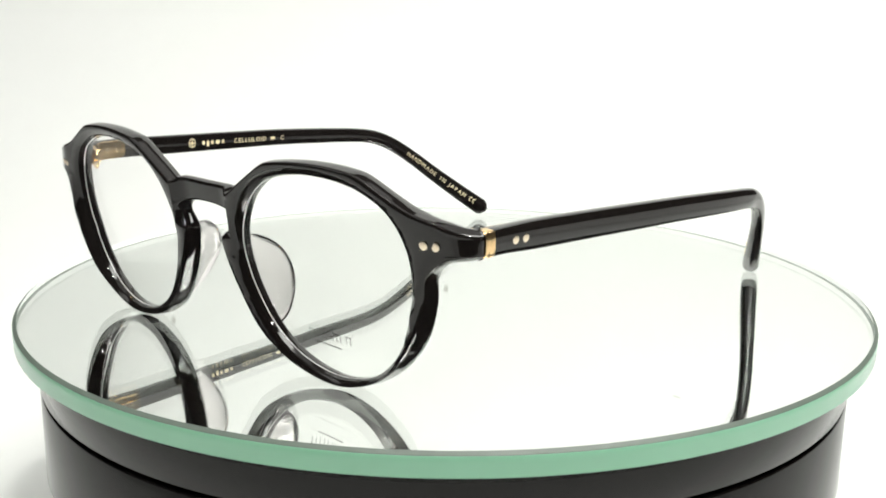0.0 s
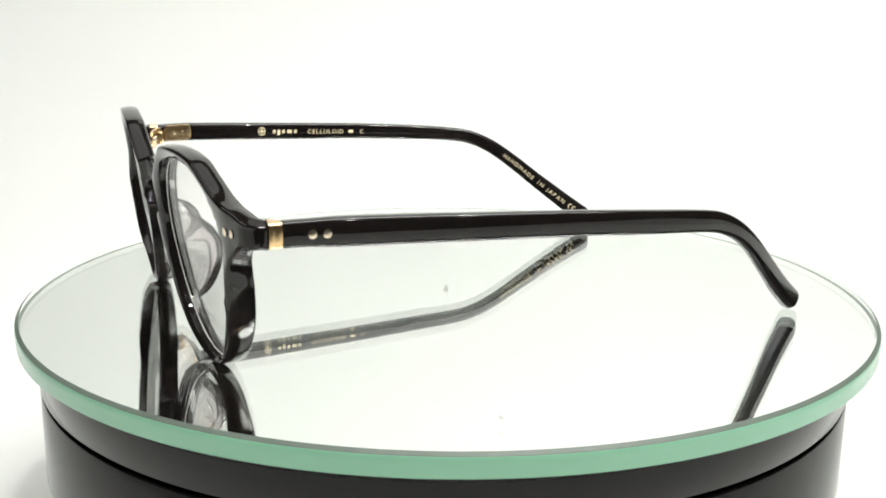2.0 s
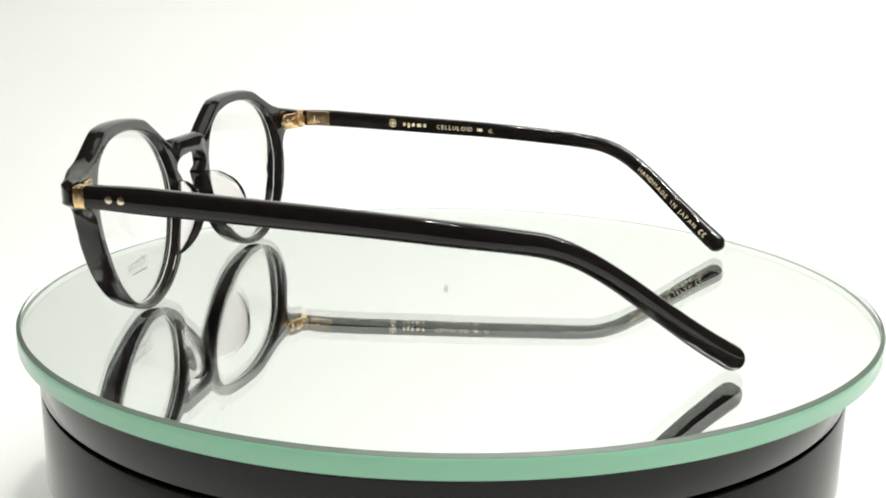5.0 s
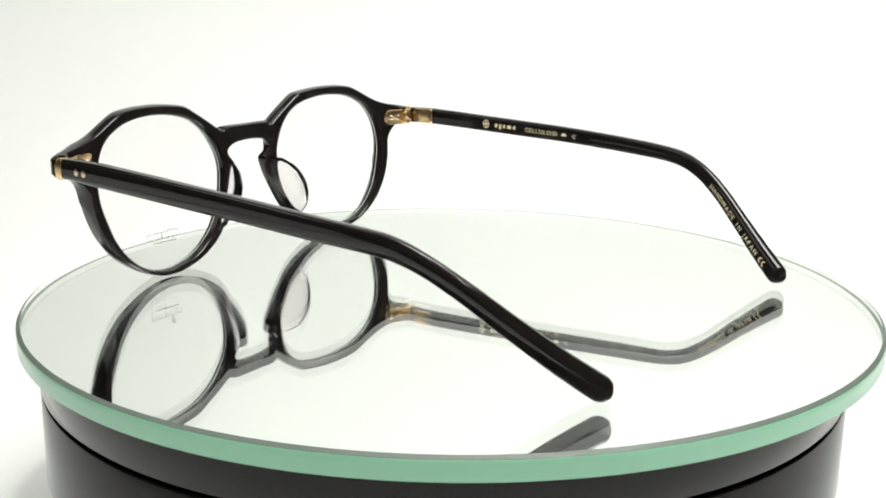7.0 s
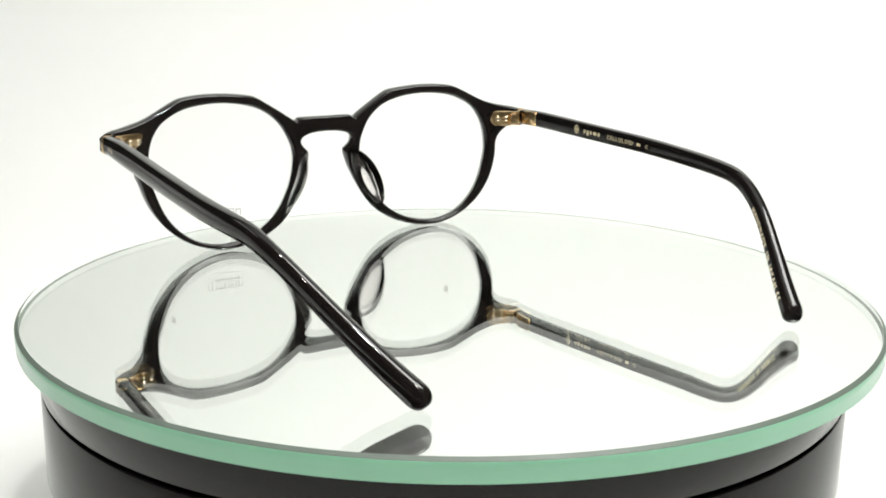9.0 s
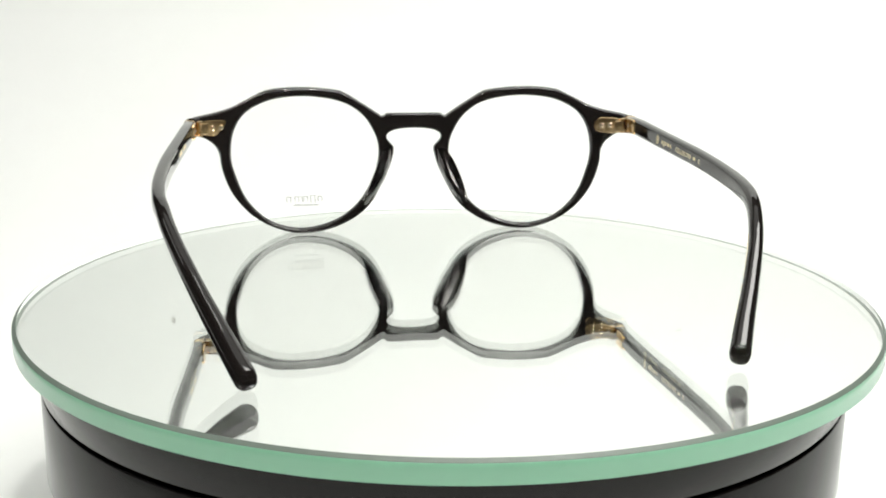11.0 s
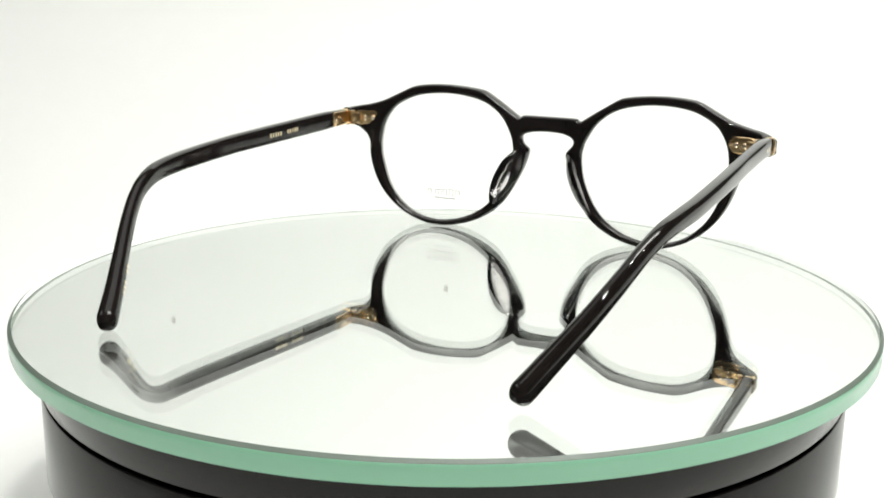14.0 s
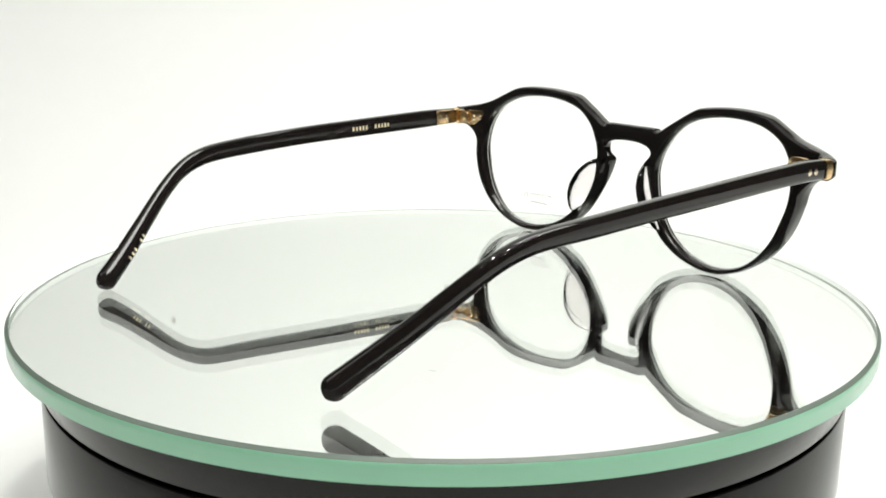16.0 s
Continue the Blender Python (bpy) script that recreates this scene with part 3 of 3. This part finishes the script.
def front_hinge(parent, s):
    """The plate on the back of the end piece, with its pins and the knuckles of the hinge."""
    bm = bmesh.new()
    way = Vector((s * 6.5, 2.2, 0)).normalized()
    nrm = Vector((-s * 2.2, 6.5, 0)).normalized()
    up = Vector((0, 0, 1))
    xdir = up.cross(nrm)
    base = Matrix.Translation(Vector((s * 63.6, -2.35, 34.1)) * MM) @ Matrix((xdir, up, nrm)).transposed().to_4x4()
    plate(bm, base, [(a * MM, b * MM) for a, b in rounded(9.2, 5.0, 2.45, 8)], 0.6 * MM, 0.35 * MM)
    ob = part("front_hinge", bm, GOLD, parent, "gold metal hinge plate with round pins")
    sgn = 1 if xdir.x * s > 0 else -1
    for d in (-2.0, 0.75):
        bm = bmesh.new()
        domed(bm, base @ Matrix.Translation((sgn * d * MM, 0, 0.55 * MM)), 0.85 * MM, 0.5 * MM, 16)
        part("pin", bm, PALEGOLD, ob, "small round metal pin")
    for j, dz in enumerate((-1.9, -0.95, 0.0, 0.95, 1.9)):
        bm = bmesh.new()
        rings = []
        for zz, r in ((-0.46, 0.8), (-0.4, 0.95), (0.4, 0.95), (0.46, 0.8)):
            rings.append([Vector((s * 67.9 + r * math.cos(a), 0.3 + 0.4 * JOINT[s] + r * math.sin(a) * 1.15, 34.2 + dz + zz)) * MM for a in [2 * math.pi * k / 16 for k in range(16)]])
        loft(bm, rings)
        part("knuckle", bm, GOLD, ob)
    bm = bmesh.new()
    m = Matrix.Translation(Vector((s * 66.7, -0.3, 34.1)) * MM) @ Matrix((xdir, up, nrm)).transposed().to_4x4()
    plate(bm, m, [(a * MM, b * MM) for a, b in rounded(3.2, 3.4, 0.6, 4)], 1.2 * MM, 0.3 * MM)
    part("hinge_block", bm, GOLD, ob)
    for d in (62.9, 65.4):
        bm = bmesh.new()
        p, q = bent(s * d, 33.9, -0.03), bent(s * d, 33.9, 2.0)
        m = Matrix.Translation(p * MM) @ (p - q).to_track_quat("Z", "Y").to_matrix().to_4x4()
        domed(bm, m, 0.98 * MM, 0.09 * MM, 20)
        part("front_rivet", bm, PALEGOLD, ob, "round pale gold rivet head")
    return ob


def bar(parent, m, w, h, name="print_bar"):
    bm = bmesh.new()
    plate(bm, m, [(a * MM, b * MM) for a, b in rounded(w, h, min(w, h) * 0.25, 2)], 0.00005, 0.00001)
    return part(name, bm, FOIL, parent)


def prints(left, right):
    """Gold foil prints inside the temples. Makers' names are plain bars and shapes."""
    def at(s, y, v=0.0):
        return on_temple(s, y, v, True, 0.0)
    # emblem: a small ring with a cross stroke
    bm = bmesh.new()
    m = at(-1, 31.0, 0.1)
    pts = [(1.15 * math.cos(a), 1.35 * math.sin(a)) for a in [2 * math.pi * k / 24 for k in range(24)]]
    ins = [(0.75 * x, 0.8 * y) for x, y in pts]
    v0, v1 = [bm.verts.new(m @ Vector((x * MM, y * MM, 0.00005))) for x, y in pts], [bm.verts.new(m @ Vector((x * MM, y * MM, 0.00005))) for x, y in ins]
    for k in range(24):
        bm.faces.new((v0[k], v0[(k + 1) % 24], v1[(k + 1) % 24], v1[k]))
    plate(bm, m, [(a * MM, b * MM) for a, b in rounded(1.5, 0.45, 0.1, 2)], 0.00006, 0.00001)
    plate(bm, m, [(a * MM, b * MM) for a, b in rounded(0.35, 2.0, 0.1, 2)], 0.00007, 0.00001)
    part("emblem", bm, FOIL, right, "round gold foil emblem")
    for y, w, h, v in ((34.9, 0.9, 1.1, 0), (36.4, 0.9, 1.6, -0.25), (37.9, 0.9, 1.1, 0), (39.8, 1.5, 1.1, 0), (41.7, 0.9, 1.1, 0)):
        bar(right, at(-1, y, v), w, h)
    lettering("CELLULOID", 1.9 * MM, "foil_word", FOIL, right, -1, 45.7, 57.5, "gold foil lettering")
    bar(right, at(-1, 60.0, 0), 1.7, 0.9)
    lettering("C", 1.8 * MM, "foil_letter", FOIL, right, -1, 63.0, 64.2, "gold foil letter")
    for word, y0, y1 in (("HANDMADE", 112.3, 121.6), ("IN", 123.0, 124.6), ("JAPAN", 125.7, 130.9)):
        lettering(word, 1.95 * MM, "foil_word", FOIL, right, -1, y0, y1, "gold foil lettering")
    for y in (132.6, 133.7):
        bm = bmesh.new()
        m = on_temple(-1, y, 0, True, 0.03)
        arc = [radians(a) for a in range(70, 300, 20)]
        o = [bm.verts.new(m @ Vector((0.75 * math.cos(a) * MM, 0.85 * math.sin(a) * MM, 0.00004))) for a in arc]
        i = [bm.verts.new(m @ Vector((0.45 * math.cos(a) * MM, 0.55 * math.sin(a) * MM, 0.00004))) for a in arc]
        for k in range(len(arc) - 1):
            bm.faces.new((o[k], o[k + 1], i[k + 1], i[k]))
        part("conformity_mark", bm, FOIL, right, "gold foil arc of a conformity mark")
    for y, w in ((44.6, 1.0), (43.3, 0.9), (42.0, 0.9), (40.8, 0.9), (39.5, 0.9), (35.9, 0.9), (34.6, 0.9), (33.3, 0.7), (32.1, 0.9), (30.9, 0.8)):
        bar(left, at(1, y, 0), w * 0.62, 1.25)
    for y in (131.6, 130.5, 129.4, 127.0, 125.9):
        bar(left, on_temple(1, y, -0.6, True, 0.03), 0.5, 1.0)


GX, GY, GA = -0.04440, -0.04647, -44.336


def eyeglasses():
    g = tagged(new("eyeglasses"), "glossy black acetate eyeglasses with gold hinges, open on the mirror disc", "eyeglasses")
    front_frame(g)
    for s in (1, -1):
        ln = lens(g, s)
        if s > 0:
            lens_print(ln)
        nose_pad(g, s)
        front_hinge(g, s)
    left, right = temple(g, 1), temple(g, -1)
    prints(left, right)
    return g


glasses = eyeglasses()


# ---- small ceiling lamps, which show as bright points in the glossy frame ----
def ceiling_lamp():
    bm = bmesh.new()
    lathe(bm, [(0.030, 0.0), (0.030, -0.008), (0.027, -0.013), (0.022, -0.013), (0.0195, -0.005), (0.0195, 0.0)], 32)
    lamp = tagged(part("ceiling_lamp", bm, BOXWHITE), "small round white ceiling lamp, switched on", "ceiling lamp", "ceiling lamps")
    bm = bmesh.new()
    domed(bm, pose(0, 0, -0.003, 180), 0.019, 0.006, 24)
    part("bulb", bm, LED, lamp, "glowing bulb")
    return lamp


first_lamp = ceiling_lamp()
first_lamp.location = (-0.20, -0.42, ROOM_H)
for row, y in enumerate((-0.42, -0.80)):
    for k in range(3):
        if row or k:
            copy_thing(first_lamp, pose(-0.20 + 0.50 * k, y, ROOM_H))


def motions():
    """The disc and the eyeglasses turn together about the upright axis at a steady pace."""
    rows_disc, rows_glasses = [], []
    for k in range(65):
        t = k * 0.25
        turn = pose(0, 0, 0, 0, 0, SPIN * t)
        rows_disc.append((t, pose(0, 0, DISC_TOP) @ turn))
        rows_glasses.append((t, turn @ pose(GX, GY, 0, 0, 0, GA)))
    walk(disc, rows_disc)
    walk(glasses, rows_glasses)


motions()
